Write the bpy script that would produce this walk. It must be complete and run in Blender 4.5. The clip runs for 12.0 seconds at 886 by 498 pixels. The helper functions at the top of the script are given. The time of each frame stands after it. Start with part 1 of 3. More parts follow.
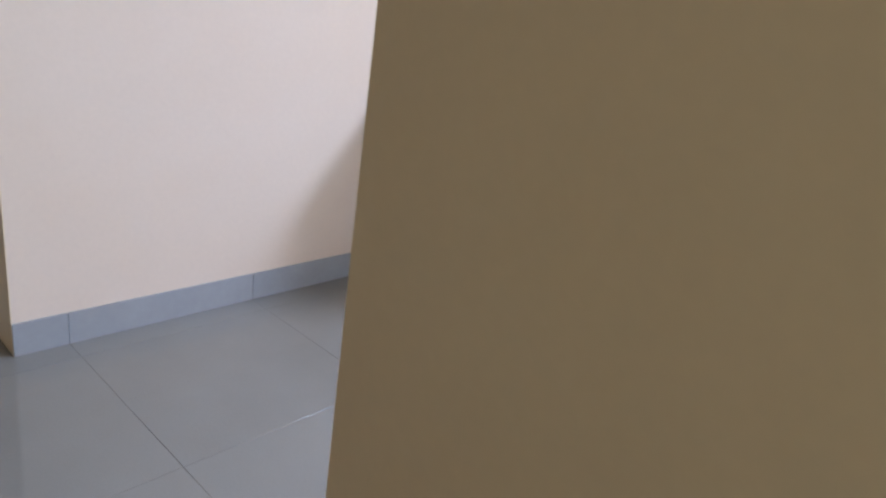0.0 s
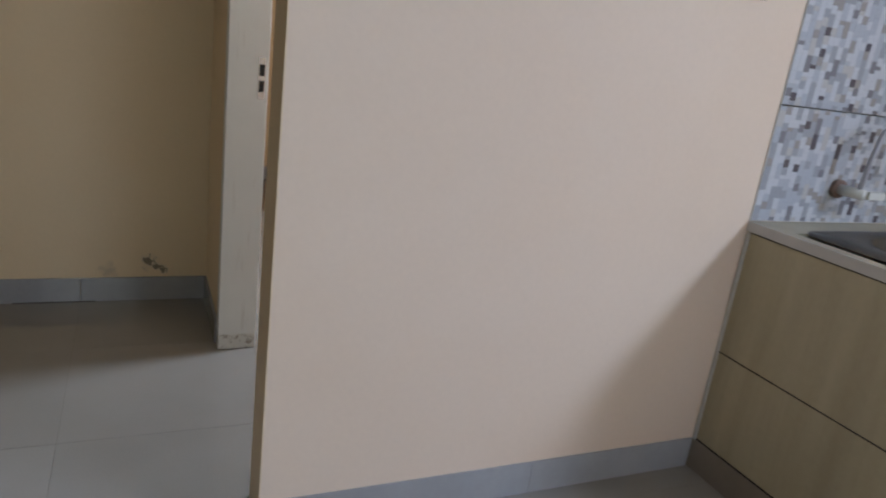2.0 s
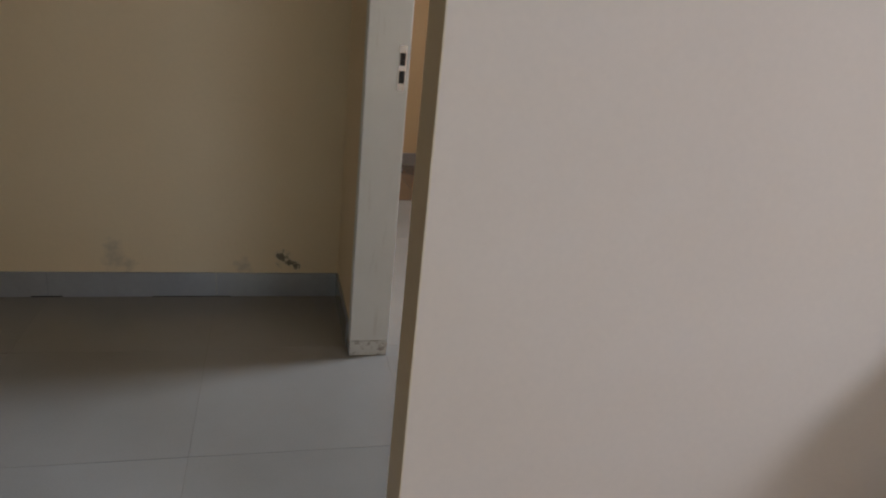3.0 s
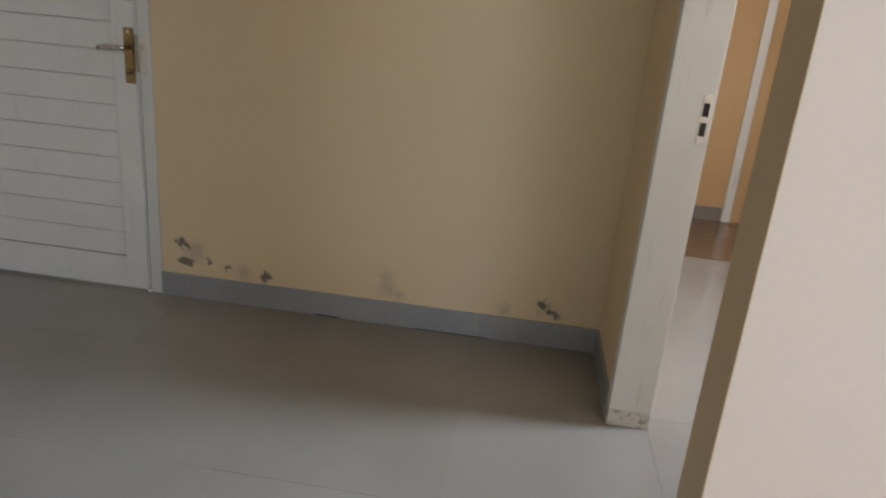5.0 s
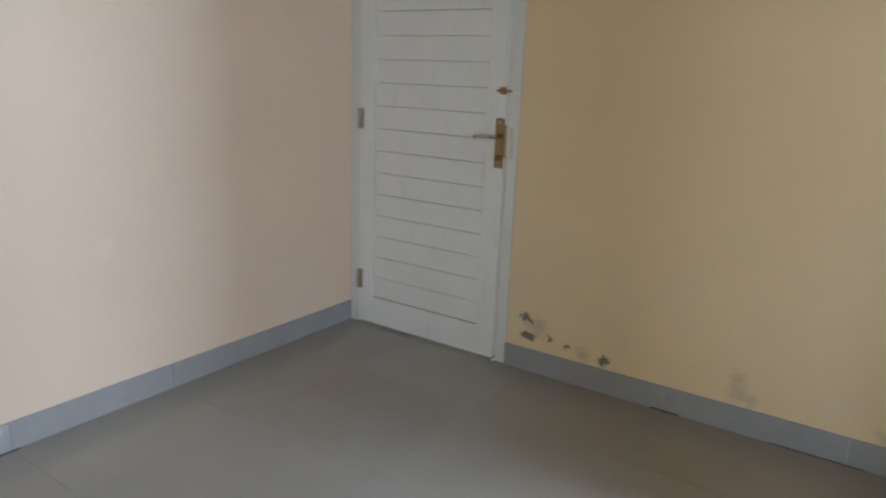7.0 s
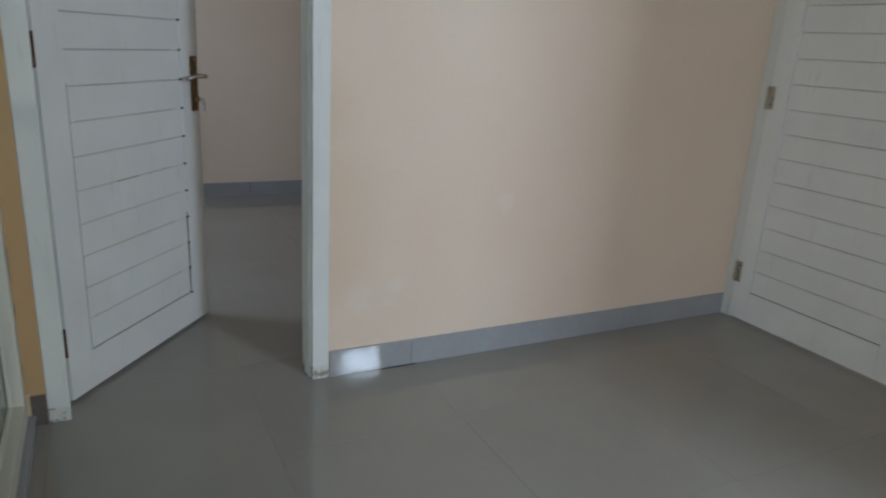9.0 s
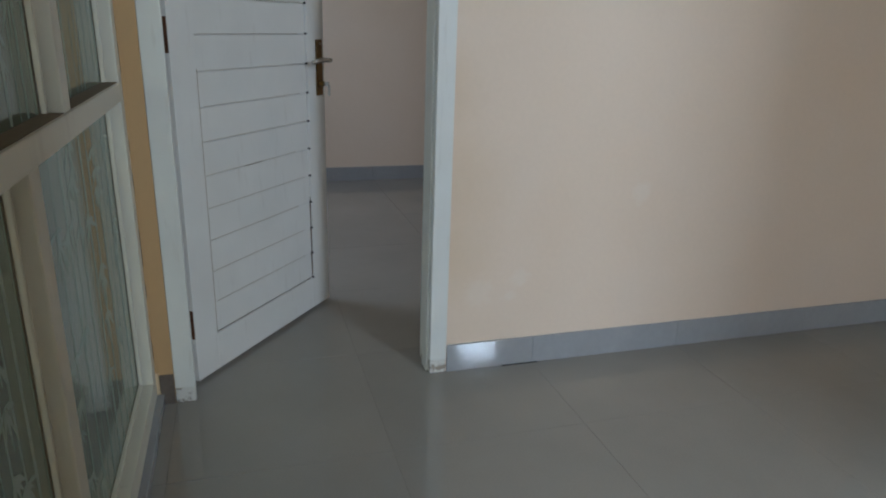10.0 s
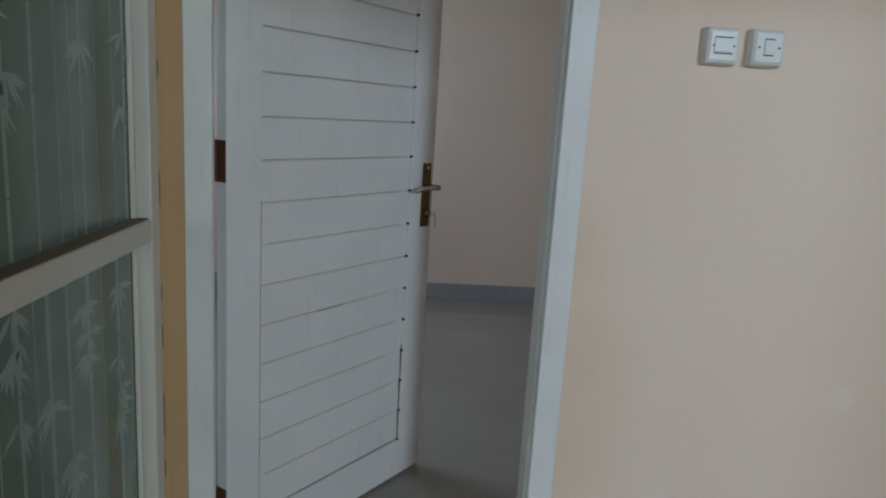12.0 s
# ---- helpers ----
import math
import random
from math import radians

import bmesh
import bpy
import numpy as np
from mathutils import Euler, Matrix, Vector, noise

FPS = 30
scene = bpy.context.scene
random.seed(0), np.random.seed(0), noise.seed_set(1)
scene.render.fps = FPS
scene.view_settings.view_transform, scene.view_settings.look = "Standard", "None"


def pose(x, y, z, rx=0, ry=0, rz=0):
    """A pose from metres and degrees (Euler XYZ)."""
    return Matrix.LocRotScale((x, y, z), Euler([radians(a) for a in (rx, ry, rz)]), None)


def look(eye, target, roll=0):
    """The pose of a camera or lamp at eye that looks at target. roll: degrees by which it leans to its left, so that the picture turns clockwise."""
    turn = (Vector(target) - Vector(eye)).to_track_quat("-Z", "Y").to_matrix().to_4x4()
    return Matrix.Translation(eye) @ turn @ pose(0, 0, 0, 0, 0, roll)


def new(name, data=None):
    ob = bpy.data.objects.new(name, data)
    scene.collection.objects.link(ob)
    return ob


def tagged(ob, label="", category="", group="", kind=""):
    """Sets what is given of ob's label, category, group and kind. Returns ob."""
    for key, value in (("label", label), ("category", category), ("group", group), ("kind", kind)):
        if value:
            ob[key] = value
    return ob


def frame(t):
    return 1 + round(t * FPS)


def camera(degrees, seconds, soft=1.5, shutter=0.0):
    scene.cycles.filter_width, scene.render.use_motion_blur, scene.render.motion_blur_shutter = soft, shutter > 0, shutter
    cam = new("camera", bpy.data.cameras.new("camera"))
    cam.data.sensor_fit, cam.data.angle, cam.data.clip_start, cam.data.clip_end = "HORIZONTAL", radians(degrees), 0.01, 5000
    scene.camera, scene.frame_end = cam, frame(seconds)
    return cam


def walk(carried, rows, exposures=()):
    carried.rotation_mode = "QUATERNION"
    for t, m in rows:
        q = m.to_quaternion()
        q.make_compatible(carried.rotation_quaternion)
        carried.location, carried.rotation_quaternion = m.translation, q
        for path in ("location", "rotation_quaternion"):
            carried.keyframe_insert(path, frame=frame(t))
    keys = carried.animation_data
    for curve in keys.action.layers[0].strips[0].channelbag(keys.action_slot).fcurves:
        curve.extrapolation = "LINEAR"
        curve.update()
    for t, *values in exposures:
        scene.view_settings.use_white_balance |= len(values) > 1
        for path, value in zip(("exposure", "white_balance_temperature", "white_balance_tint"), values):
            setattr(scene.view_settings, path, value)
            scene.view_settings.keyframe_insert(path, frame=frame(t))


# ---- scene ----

cam = camera(65.8, 12.0, soft=2.0, shutter=0.3)
PATH = [
    (0.0, (2.255, -3.553, 1.135), (3.686, -2.338, 0.446), 8.8),
    (0.5, (2.341, -3.389, 1.212), (3.656, -2.04, 0.542), 9.0),
    (1.0, (2.344, -3.306, 1.255), (3.54, -1.826, 0.64), 9.7),
    (1.5, (2.417, -3.163, 1.247), (3.376, -1.515, 0.646), 8.8),
    (2.0, (2.498, -3.003, 1.219), (3.321, -1.272, 0.645), 7.6),
    (2.5, (2.5, -2.847, 1.228), (3.153, -1.066, 0.595), 6.5),
    (4.5, (2.458, -2.571, 1.228), (2.473, -0.705, 0.509), 6.1),
    (5.0, (2.419, -2.58, 1.234), (2.209, -0.696, 0.595), 5.1),
    (5.5, (2.401, -2.585, 1.241), (2.033, -0.703, 0.675), 4.4),
    (6.0, (2.392, -2.562, 1.265), (1.804, -0.722, 0.747), 3.2),
    (6.5, (2.356, -2.565, 1.269), (1.511, -0.82, 0.777), 2.5),
    (8.5, (2.186, -2.675, 1.208), (0.594, -1.602, 0.649), 2.6),
    (9.0, (2.203, -2.697, 1.194), (0.499, -1.821, 0.622), 3.3),
    (9.5, (2.19, -2.703, 1.175), (0.402, -2.031, 0.582), 3.4),
    (10.0, (2.071, -2.663, 1.174), (0.255, -2.109, 0.546), 1.8),
    (10.5, (1.925, -2.619, 1.185), (0.085, -2.114, 0.586), 2.9),
    (11.0, (1.79, -2.506, 1.211), (-0.079, -2.073, 0.647), 3.4),
    (11.5, (1.695, -2.413, 1.248), (-0.24, -2.189, 0.794), 3.2),
    (12.0, (1.55, -2.413, 1.259), (-0.409, -2.293, 0.872), 3.5),
]
# stops, kelvin and tint: the camera opens up as it turns from the bright kitchen to the living room
EXPOSURES = [(0.0, 0.74, 5600, 8), (0.5, 0.68, 5620, 8), (1.0, 0.5, 5650, 7), (1.5, 0.26, 5800, 5), (2.0, 0.12, 5950, 5), (2.5, -0.1, 6080, 5), (4.5, 0.4, 6050, 4), (5.5, 0.86, 6200, 5),
             (6.5, 1.03, 6050, 2), (8.5, 0.66, 5930, -2), (10.5, 0.6, 5880, -3), (12.0, 0.48, 5850, -3)]
walk(cam, [(t, look(e, g, r)) for t, e, g, r in PATH], EXPOSURES)

# ---------------------------------------------------------------- world and large lights
world = bpy.data.worlds.new("sky")
scene.world = world
world.use_nodes = True
wn = world.node_tree
sky = wn.nodes.new("ShaderNodeTexSky")
sky.sky_type = "NISHITA"
sky.sun_disc = False
sky.sun_elevation = radians(55)
sky.sun_rotation = radians(120)
wn.links.new(sky.outputs[0], wn.nodes["Background"].inputs[0])
wn.nodes["Background"].inputs[1].default_value = 0.1


def window_light(name, eye, target, w, h, watts, color):
    """Daylight that enters by a window's opening."""
    d = bpy.data.lights.new(name, "AREA")
    d.shape, d.size, d.size_y, d.energy, d.color = "RECTANGLE", w, h, watts, color
    ob = new(name, d)
    ob.matrix_world = look(eye, target)
    return ob


DAY = (0.67, 0.765, 1.0)
yard = window_light("yard_daylight", (5.7, -4.2, 2.72), (5.0, -4.2, 1.9), 0.5, 1.8, 108, DAY)
yard.matrix_world = pose(5.7, -4.2, 2.72, 0, 40, 0)
# added fill from an assumed high opening, brightens the splashback's right part
window_light("kitchen_fill", (5.29, -2.72, 2.46), (4.29, -2.72, 2.05), 0.5, 0.3, 1.8, DAY)
window_light("hall_daylight", (4.46, -0.25, 2.27), (3.46, -0.43, 1.7), 0.40, 0.18, 52, (0.75, 0.82, 1.0))
window_light("yard_window_daylight", (3.9, -6.29, 1.55), (3.9, -5.0, 1.4), 0.9, 1.1, 26, DAY)
# added warm fill in an assumed window, for the entry and north walls
window_light("porch_fill", (2.05, -5.18, 1.6), (1.3, -3.0, 1.1), 1.0, 1.2, 8.6, (0.96, 0.94, 0.78))
window_light("bedroom_daylight", (-1.7, -3.92, 1.7), (-1.7, -3.0, 1.4), 1.0, 1.0, 16, (0.70, 0.78, 1.0))
window_light("back_room_daylight", (1.4, 2.30, 1.7), (1.2, 0.5, 0.4), 1.0, 1.0, 22, DAY)


# ---------------------------------------------------------------- materials
def material(name):
    m = bpy.data.materials.new(name)
    m.use_nodes = True
    nt = m.node_tree
    return m, nt, nt.nodes["Principled BSDF"]


def node(nt, kind, **values):
    n = nt.nodes.new(kind)
    for key, value in values.items():
        n.inputs[key.replace("_", " ")].default_value = value
    return n


def coords(nt):
    g = nt.nodes.new("ShaderNodeNewGeometry")
    return g.outputs["Position"]


def noise_tex(nt, vec, scale, detail=4.0, rough=0.55):
    n = node(nt, "ShaderNodeTexNoise", Scale=scale, Detail=detail, Roughness=rough)
    nt.links.new(vec, n.inputs["Vector"])
    return n.outputs["Fac"]


def ramp(nt, fac, stops):
    r = nt.nodes.new("ShaderNodeValToRGB")
    while len(r.color_ramp.elements) < len(stops):
        r.color_ramp.elements.new(0.5)
    for e, (p, c) in zip(r.color_ramp.elements, stops):
        e.position, e.color = p, (*c, 1.0) if len(c) == 3 else c
    nt.links.new(fac, r.inputs[0])
    return r.outputs[0]


def mix(nt, fac, a, b, blend="MIX"):
    x = nt.nodes.new("ShaderNodeMix")
    x.data_type, x.blend_type = "RGBA", blend
    for sock, v in ((x.inputs[0], fac), (x.inputs[6], a), (x.inputs[7], b)):
        if isinstance(v, (int, float)):
            sock.default_value = v
        elif isinstance(v, tuple):
            sock.default_value = (*v, 1.0)
        else:
            nt.links.new(v, sock)
    return x.outputs[2]


def math_node(nt, op, a, b=0.0, clamp=False):
    n = nt.nodes.new("ShaderNodeMath")
    n.operation, n.use_clamp = op, clamp
    for i, v in enumerate((a, b)):
        if isinstance(v, (int, float)):
            n.inputs[i].default_value = v
        else:
            nt.links.new(v, n.inputs[i])
    return n.outputs[0]


def bump(nt, bsdf, height, strength, distance=0.01):
    b = nt.nodes.new("ShaderNodeBump")
    b.inputs["Strength"].default_value = strength
    b.inputs["Distance"].default_value = distance
    nt.links.new(height, b.inputs["Height"])
    nt.links.new(b.outputs[0], bsdf.inputs["Normal"])


def spots(nt, vec, places):
    """Mask of ragged damp spots; each place is (x, y, z, radius)."""
    warp = node(nt, "ShaderNodeTexNoise", Scale=34.0, Detail=6.0)
    nt.links.new(vec, warp.inputs["Vector"])
    sub = nt.nodes.new("ShaderNodeVectorMath")
    sub.operation = "MULTIPLY_ADD"
    nt.links.new(warp.outputs["Color"], sub.inputs[0])
    sub.inputs[1].default_value = (0.07, 0.07, 0.07)
    nt.links.new(vec, sub.inputs[2])
    total = None
    for x, y, z, r in places:
        d = nt.nodes.new("ShaderNodeVectorMath")
        d.operation = "DISTANCE"
        nt.links.new(sub.outputs[0], d.inputs[0])
        d.inputs[1].default_value = (x + 0.035, y + 0.035, z + 0.035)
        k = math_node(nt, "SUBTRACT", 1.0, math_node(nt, "DIVIDE", d.outputs["Value"], r), True)
        total = k if total is None else math_node(nt, "MAXIMUM", total, k)
    return total


def paint(name, base, dark, rough=0.62, mould=(), scuffs=(), relief=0.05, grime=(), smudge=()):
    m, nt, b = material(name)
    v = coords(nt)
    big = noise_tex(nt, v, 1.3, 5.0)
    col = mix(nt, ramp(nt, big, [(0.35, (0, 0, 0)), (0.7, (1, 1, 1))]), dark, base)
    fine = noise_tex(nt, v, 60.0, 3.0)
    col = mix(nt, 0.03, col, ramp(nt, fine, [(0.3, (0.2, 0.2, 0.2)), (0.7, (1, 1, 1))]), "MULTIPLY")
    if scuffs:
        k = spots(nt, v, scuffs)
        col = mix(nt, ramp(nt, k, [(0.1, (0, 0, 0)), (0.6, (0.16, 0.16, 0.16))]), col, (0.86, 0.82, 0.76))
    # soft brown tone: shading put into the paint, not dirt
    if grime:
        k = spots(nt, v, grime)
        col = mix(nt, ramp(nt, k, [(0.02, (0, 0, 0)), (0.8, (0.3, 0.3, 0.3))]), col, (0.60, 0.43, 0.23))
    if smudge:
        k = math_node(nt, "MULTIPLY", spots(nt, v, smudge), noise_tex(nt, v, 38.0, 5.0))
        col = mix(nt, ramp(nt, k, [(0.04, (0, 0, 0)), (0.4, (0.42, 0.42, 0.42))]), col, (0.36, 0.31, 0.24))
    if mould:
        k = spots(nt, v, mould)
        col = mix(nt, ramp(nt, k, [(0.05, (0, 0, 0)), (0.25, (0.35, 0.35, 0.35)), (0.5, (0.6, 0.6, 0.6))]), col, (0.66, 0.55, 0.38))
        grain = noise_tex(nt, v, 85.0, 6.0, 0.7)
        rag = math_node(nt, "ADD", math_node(nt, "MULTIPLY", k, 0.9), math_node(nt, "MULTIPLY", math_node(nt, "SUBTRACT", grain, 0.5), 1.5))
        dots = math_node(nt, "MULTIPLY", ramp(nt, rag, [(0.36, (0, 0, 0)), (0.52, (0.85, 0.85, 0.85))]), ramp(nt, k, [(0.02, (0, 0, 0)), (0.12, (1, 1, 1))]))
        col = mix(nt, dots, col, (0.13, 0.105, 0.08))
    nt.links.new(col, b.inputs["Base Color"])
    b.inputs["Roughness"].default_value = rough
    b.inputs["Specular IOR Level"].default_value = 0.35
    mid = noise_tex(nt, v, 14.0, 6.0)
    both = math_node(nt, "ADD", mid, math_node(nt, "MULTIPLY", fine, 0.25))
    bump(nt, b, both, relief, 0.006)
    return m


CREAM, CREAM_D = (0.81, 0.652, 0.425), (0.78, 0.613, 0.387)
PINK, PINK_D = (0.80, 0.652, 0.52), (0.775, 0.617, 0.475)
MOULD = [(1.02, 0, 0.242, 0.040), (1.045, 0, 0.232, 0.026), (1.03, 0, 0.163, 0.036), (1.06, 0, 0.158, 0.030), (1.146, 0, 0.176, 0.030),
         (1.225, 0, 0.158, 0.024), (1.395, 0, 0.134, 0.036), (2.555, 0, 0.170, 0.042), (2.59, 0, 0.150, 0.030), (2.615, 0, 0.136, 0.030)]
SMUDGE = [(1.915, 0, 0.155, 0.06), (1.91, 0, 0.21, 0.045), (1.96, 0, 0.135, 0.045), (1.30, 0, 0.14, 0.05), (1.08, 0, 0.21, 0.07), (2.40, 0, 0.13, 0.05)]
SCUFF = [(0, -1.90, 0.29, 0.07), (0, -1.78, 0.27, 0.032), (0, -1.30, 0.62, 0.05), (0, -1.75, 0.33, 0.05)]
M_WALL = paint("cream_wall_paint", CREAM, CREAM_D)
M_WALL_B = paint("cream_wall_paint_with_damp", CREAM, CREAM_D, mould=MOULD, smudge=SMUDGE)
# the three places by the jamb paint its shading into the wall colour
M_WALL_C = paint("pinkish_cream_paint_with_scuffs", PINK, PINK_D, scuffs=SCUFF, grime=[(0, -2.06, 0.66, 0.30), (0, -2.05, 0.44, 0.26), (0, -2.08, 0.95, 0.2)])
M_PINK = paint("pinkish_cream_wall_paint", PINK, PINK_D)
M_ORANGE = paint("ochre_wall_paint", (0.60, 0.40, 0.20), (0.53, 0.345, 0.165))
M_CEIL = paint("ceiling_boards", (0.46, 0.43, 0.37), (0.42, 0.385, 0.32))


def white_wood(name, base=(0.85, 0.84, 0.80), rough=0.38, dirt=0.25):
    m, nt, b = material(name)
    v = coords(nt)
    stretch = nt.nodes.new("ShaderNodeVectorMath")
    stretch.operation = "MULTIPLY"
    stretch.inputs[1].default_value = (9.0, 9.0, 1.2)
    nt.links.new(v, stretch.inputs[0])
    streak = noise_tex(nt, stretch.outputs[0], 4.0, 5.0)
    blot = noise_tex(nt, v, 5.0, 4.0)
    col = mix(nt, ramp(nt, blot, [(0.35, (0, 0, 0)), (0.75, (1, 1, 1))]), tuple(c * 0.93 for c in base), base)
    wear = math_node(nt, "MULTIPLY", ramp(nt, streak, [(0.60, (0, 0, 0)), (0.74, (1, 1, 1))]), dirt)
    col = mix(nt, wear, col, (0.50, 0.46, 0.39))
    nt.links.new(col, b.inputs["Base Color"])
    b.inputs["Roughness"].default_value = rough
    bump(nt, b, streak, 0.10, 0.003)
    return m


M_WHITE = white_wood("white_gloss_wood_paint", dirt=0.22)
M_FRAME = white_wood("white_frame_paint", (0.77, 0.765, 0.72), 0.42, 0.4)
M_CREAMWOOD = white_wood("off_white_window_paint", (0.67, 0.64, 0.545), 0.45, 0.5)
M_WORN = paint("chipped_white_paint", (0.72, 0.71, 0.67), (0.66, 0.64, 0.58), 0.5)


def chip_paint(m):
    """Dark bare spots where the paint has flaked off."""
    nt = m.node_tree
    b = nt.nodes["Principled BSDF"]
    old = b.inputs["Base Color"].links[0].from_socket
    n = noise_tex(nt, coords(nt), 27.0, 5.0, 0.65)
    nt.links.new(mix(nt, ramp(nt, n, [(0.51, (0, 0, 0)), (0.60, (0.85, 0.85, 0.85))]), old, (0.24, 0.19, 0.14)), b.inputs["Base Color"])


chip_paint(M_WORN)


def plain(name, base, rough, metal=0.0, vary=0.15, scale=20.0, relief=0.05):
    m, nt, b = material(name)
    v = coords(nt)
    n = noise_tex(nt, v, scale, 4.0)
    col = mix(nt, n, tuple(c * (1 - vary) for c in base), tuple(min(1.0, c * (1 + vary)) for c in base))
    nt.links.new(col, b.inputs["Base Color"])
    b.inputs["Metallic"].default_value = metal
    r = math_node(nt, "MULTIPLY_ADD", n, 0.12)
    r.node.inputs[2].default_value = rough - 0.06
    nt.links.new(r, b.inputs["Roughness"])
    bump(nt, b, n, relief, 0.002)
    return m


M_BRASS = plain("antique_brass", (0.29, 0.205, 0.09), 0.3, 1.0)
M_CHROME = plain("worn_chrome", (0.62, 0.60, 0.56), 0.25, 1.0)
M_STEEL = plain("brushed_steel", (0.155, 0.145, 0.13), 0.42, 1.0, 0.1, 60.0)
M_RUST = plain("rusty_hinge_steel", (0.15, 0.065, 0.027), 0.55, 0.5, 0.4, 90.0)
M_PLASTIC = plain("white_switch_plastic", (0.66, 0.66, 0.61), 0.35, 0.0, 0.04)
M_DARK = plain("dark_recess", (0.02, 0.018, 0.016), 0.7)
M_GROUT = plain("grey_grout", (0.22, 0.195, 0.165), 0.9, 0.0, 0.3, 40.0)
M_MORTAR = plain("white_grout", (0.55, 0.54, 0.52), 0.8, 0.0, 0.15, 40.0)
M_CEMENT = plain("white_cement_render", (0.52, 0.51, 0.50), 0.7, 0.0, 0.12, 12.0, 0.3)
M_DUST = plain("brown_dust", (0.17, 0.125, 0.085), 0.9, 0.0, 0.3, 60.0)
# near-black: the shade below the counter, put into the colour
M_UNDERSHADE = plain("near_black_shade_sheet", (0.014, 0.010, 0.008), 0.7, 0.0, 0.35, 8.0)
M_SPOUT = plain("greyed_plastic", (0.40, 0.40, 0.44), 0.3)
M_BRONZE = plain("dark_bronze", (0.16, 0.095, 0.035), 0.35, 0.9, 0.3, 50.0)
M_JOINT = plain("dirt_in_joints", (0.46, 0.40, 0.32), 0.9, 0.0, 0.35, 35.0)
M_STUB = plain("dark_brown_tile", (0.15, 0.12, 0.095), 0.6, 0.0, 0.4, 70.0)
# bright white that paints the light leaking by the closed door
M_LEAK = plain("leaked_light_white", (0.9, 0.9, 0.88), 0.85, 0.0, 0.2, 90.0)
M_BROWN = plain("brown_flange", (0.20, 0.13, 0.10), 0.5, 0.0, 0.3)


def tile_glaze(name, a, b_, rough, big=2.0, fine=45.0, spread=0.10, relief=0.015, streak=None):
    m, nt, b = material(name)
    v = coords(nt)
    info = nt.nodes.new("ShaderNodeObjectInfo")
    pattern = v
    if streak:
        st = nt.nodes.new("ShaderNodeVectorMath")
        st.operation = "MULTIPLY"
        st.inputs[1].default_value = streak
        nt.links.new(v, st.inputs[0])
        pattern = st.outputs[0]
    cloud = noise_tex(nt, pattern, big, 6.0, 0.6)
    col = mix(nt, ramp(nt, cloud, [(0.3, (0, 0, 0)), (0.7, (1, 1, 1))]), a, b_)
    speck = noise_tex(nt, v, fine, 3.0)
    col = mix(nt, 0.09, col, ramp(nt, speck, [(0.35, (0.55, 0.55, 0.55)), (0.65, (1, 1, 1))]), "MULTIPLY")
    shade = math_node(nt, "MULTIPLY_ADD", info.outputs["Random"], spread)
    shade.node.inputs[2].default_value = 1.0 - spread
    hs = nt.nodes.new("ShaderNodeHueSaturation")
    nt.links.new(col, hs.inputs["Color"])
    nt.links.new(shade, hs.inputs["Value"])
    nt.links.new(hs.outputs[0], b.inputs["Base Color"])
    smear = noise_tex(nt, v, 3.5, 5.0)
    r = math_node(nt, "MULTIPLY_ADD", smear, 0.09)
    r.node.inputs[2].default_value = rough - 0.03
    nt.links.new(r, b.inputs["Roughness"])
    bump(nt, b, noise_tex(nt, v, 6.0, 2.0), relief, 0.01)
    return m


M_FLOOR = tile_glaze("polished_grey_floor_tile", (0.285, 0.262, 0.23), (0.335, 0.31, 0.275), 0.048, 1.2, 160.0, 0.05, 0.004)
M_BASE = tile_glaze("grey_skirting_tile", (0.33, 0.33, 0.335), (0.375, 0.375, 0.38), 0.05, 5.0, spread=0.05, relief=0.004)
M_DULL = tile_glaze("dusty_grey_skirting_tile", (0.34, 0.335, 0.335), (0.385, 0.38, 0.38), 0.32, 5.0, spread=0.05, relief=0.006)
# counter base tile colour; also puts shade into the far hall skirting
M_SHADETILE = tile_glaze("brown_grey_base_and_shaded_tile", (0.215, 0.185, 0.155), (0.26, 0.225, 0.19), 0.3, 5.0, spread=0.05)
# brown that paints the shaded stretch of floor in the hall
M_HALLSHADE = tile_glaze("brown_floor_tile", (0.17, 0.105, 0.06), (0.23, 0.145, 0.085), 0.2, 3.0)
M_BEIGE = tile_glaze("beige_streaked_tile", (0.37, 0.32, 0.21), (0.47, 0.42, 0.29), 0.3, 2.2, streak=(4.0, 4.0, 0.35))


def mosaic_material():
    m, nt, b = material("mosaic_glaze")
    info = nt.nodes.new("ShaderNodeObjectInfo")
    geo = nt.nodes.new("ShaderNodeNewGeometry")
    both = math_node(nt, "FRACT", math_node(nt, "ADD", info.outputs["Random"], geo.outputs["Random Per Island"]))
    col = ramp(nt, both, [(0.0, (0.57, 0.58, 0.61)), (0.30, (0.46, 0.475, 0.52)), (0.54, (0.37, 0.375, 0.40)), (0.70, (0.51, 0.49, 0.475)), (0.80, (0.36, 0.33, 0.31)),
                          (0.88, (0.25, 0.24, 0.255)), (0.95, (0.13, 0.115, 0.125))])
    col.node.color_ramp.interpolation = "CONSTANT"
    n = noise_tex(nt, coords(nt), 120.0, 3.0)
    col = mix(nt, 0.15, col, ramp(nt, n, [(0.3, (0.5, 0.5, 0.5)), (0.7, (1, 1, 1))]), "MULTIPLY")
    nt.links.new(col, b.inputs["Base Color"])
    b.inputs["Roughness"].default_value = 0.22
    return m


M_MOSAIC = mosaic_material()


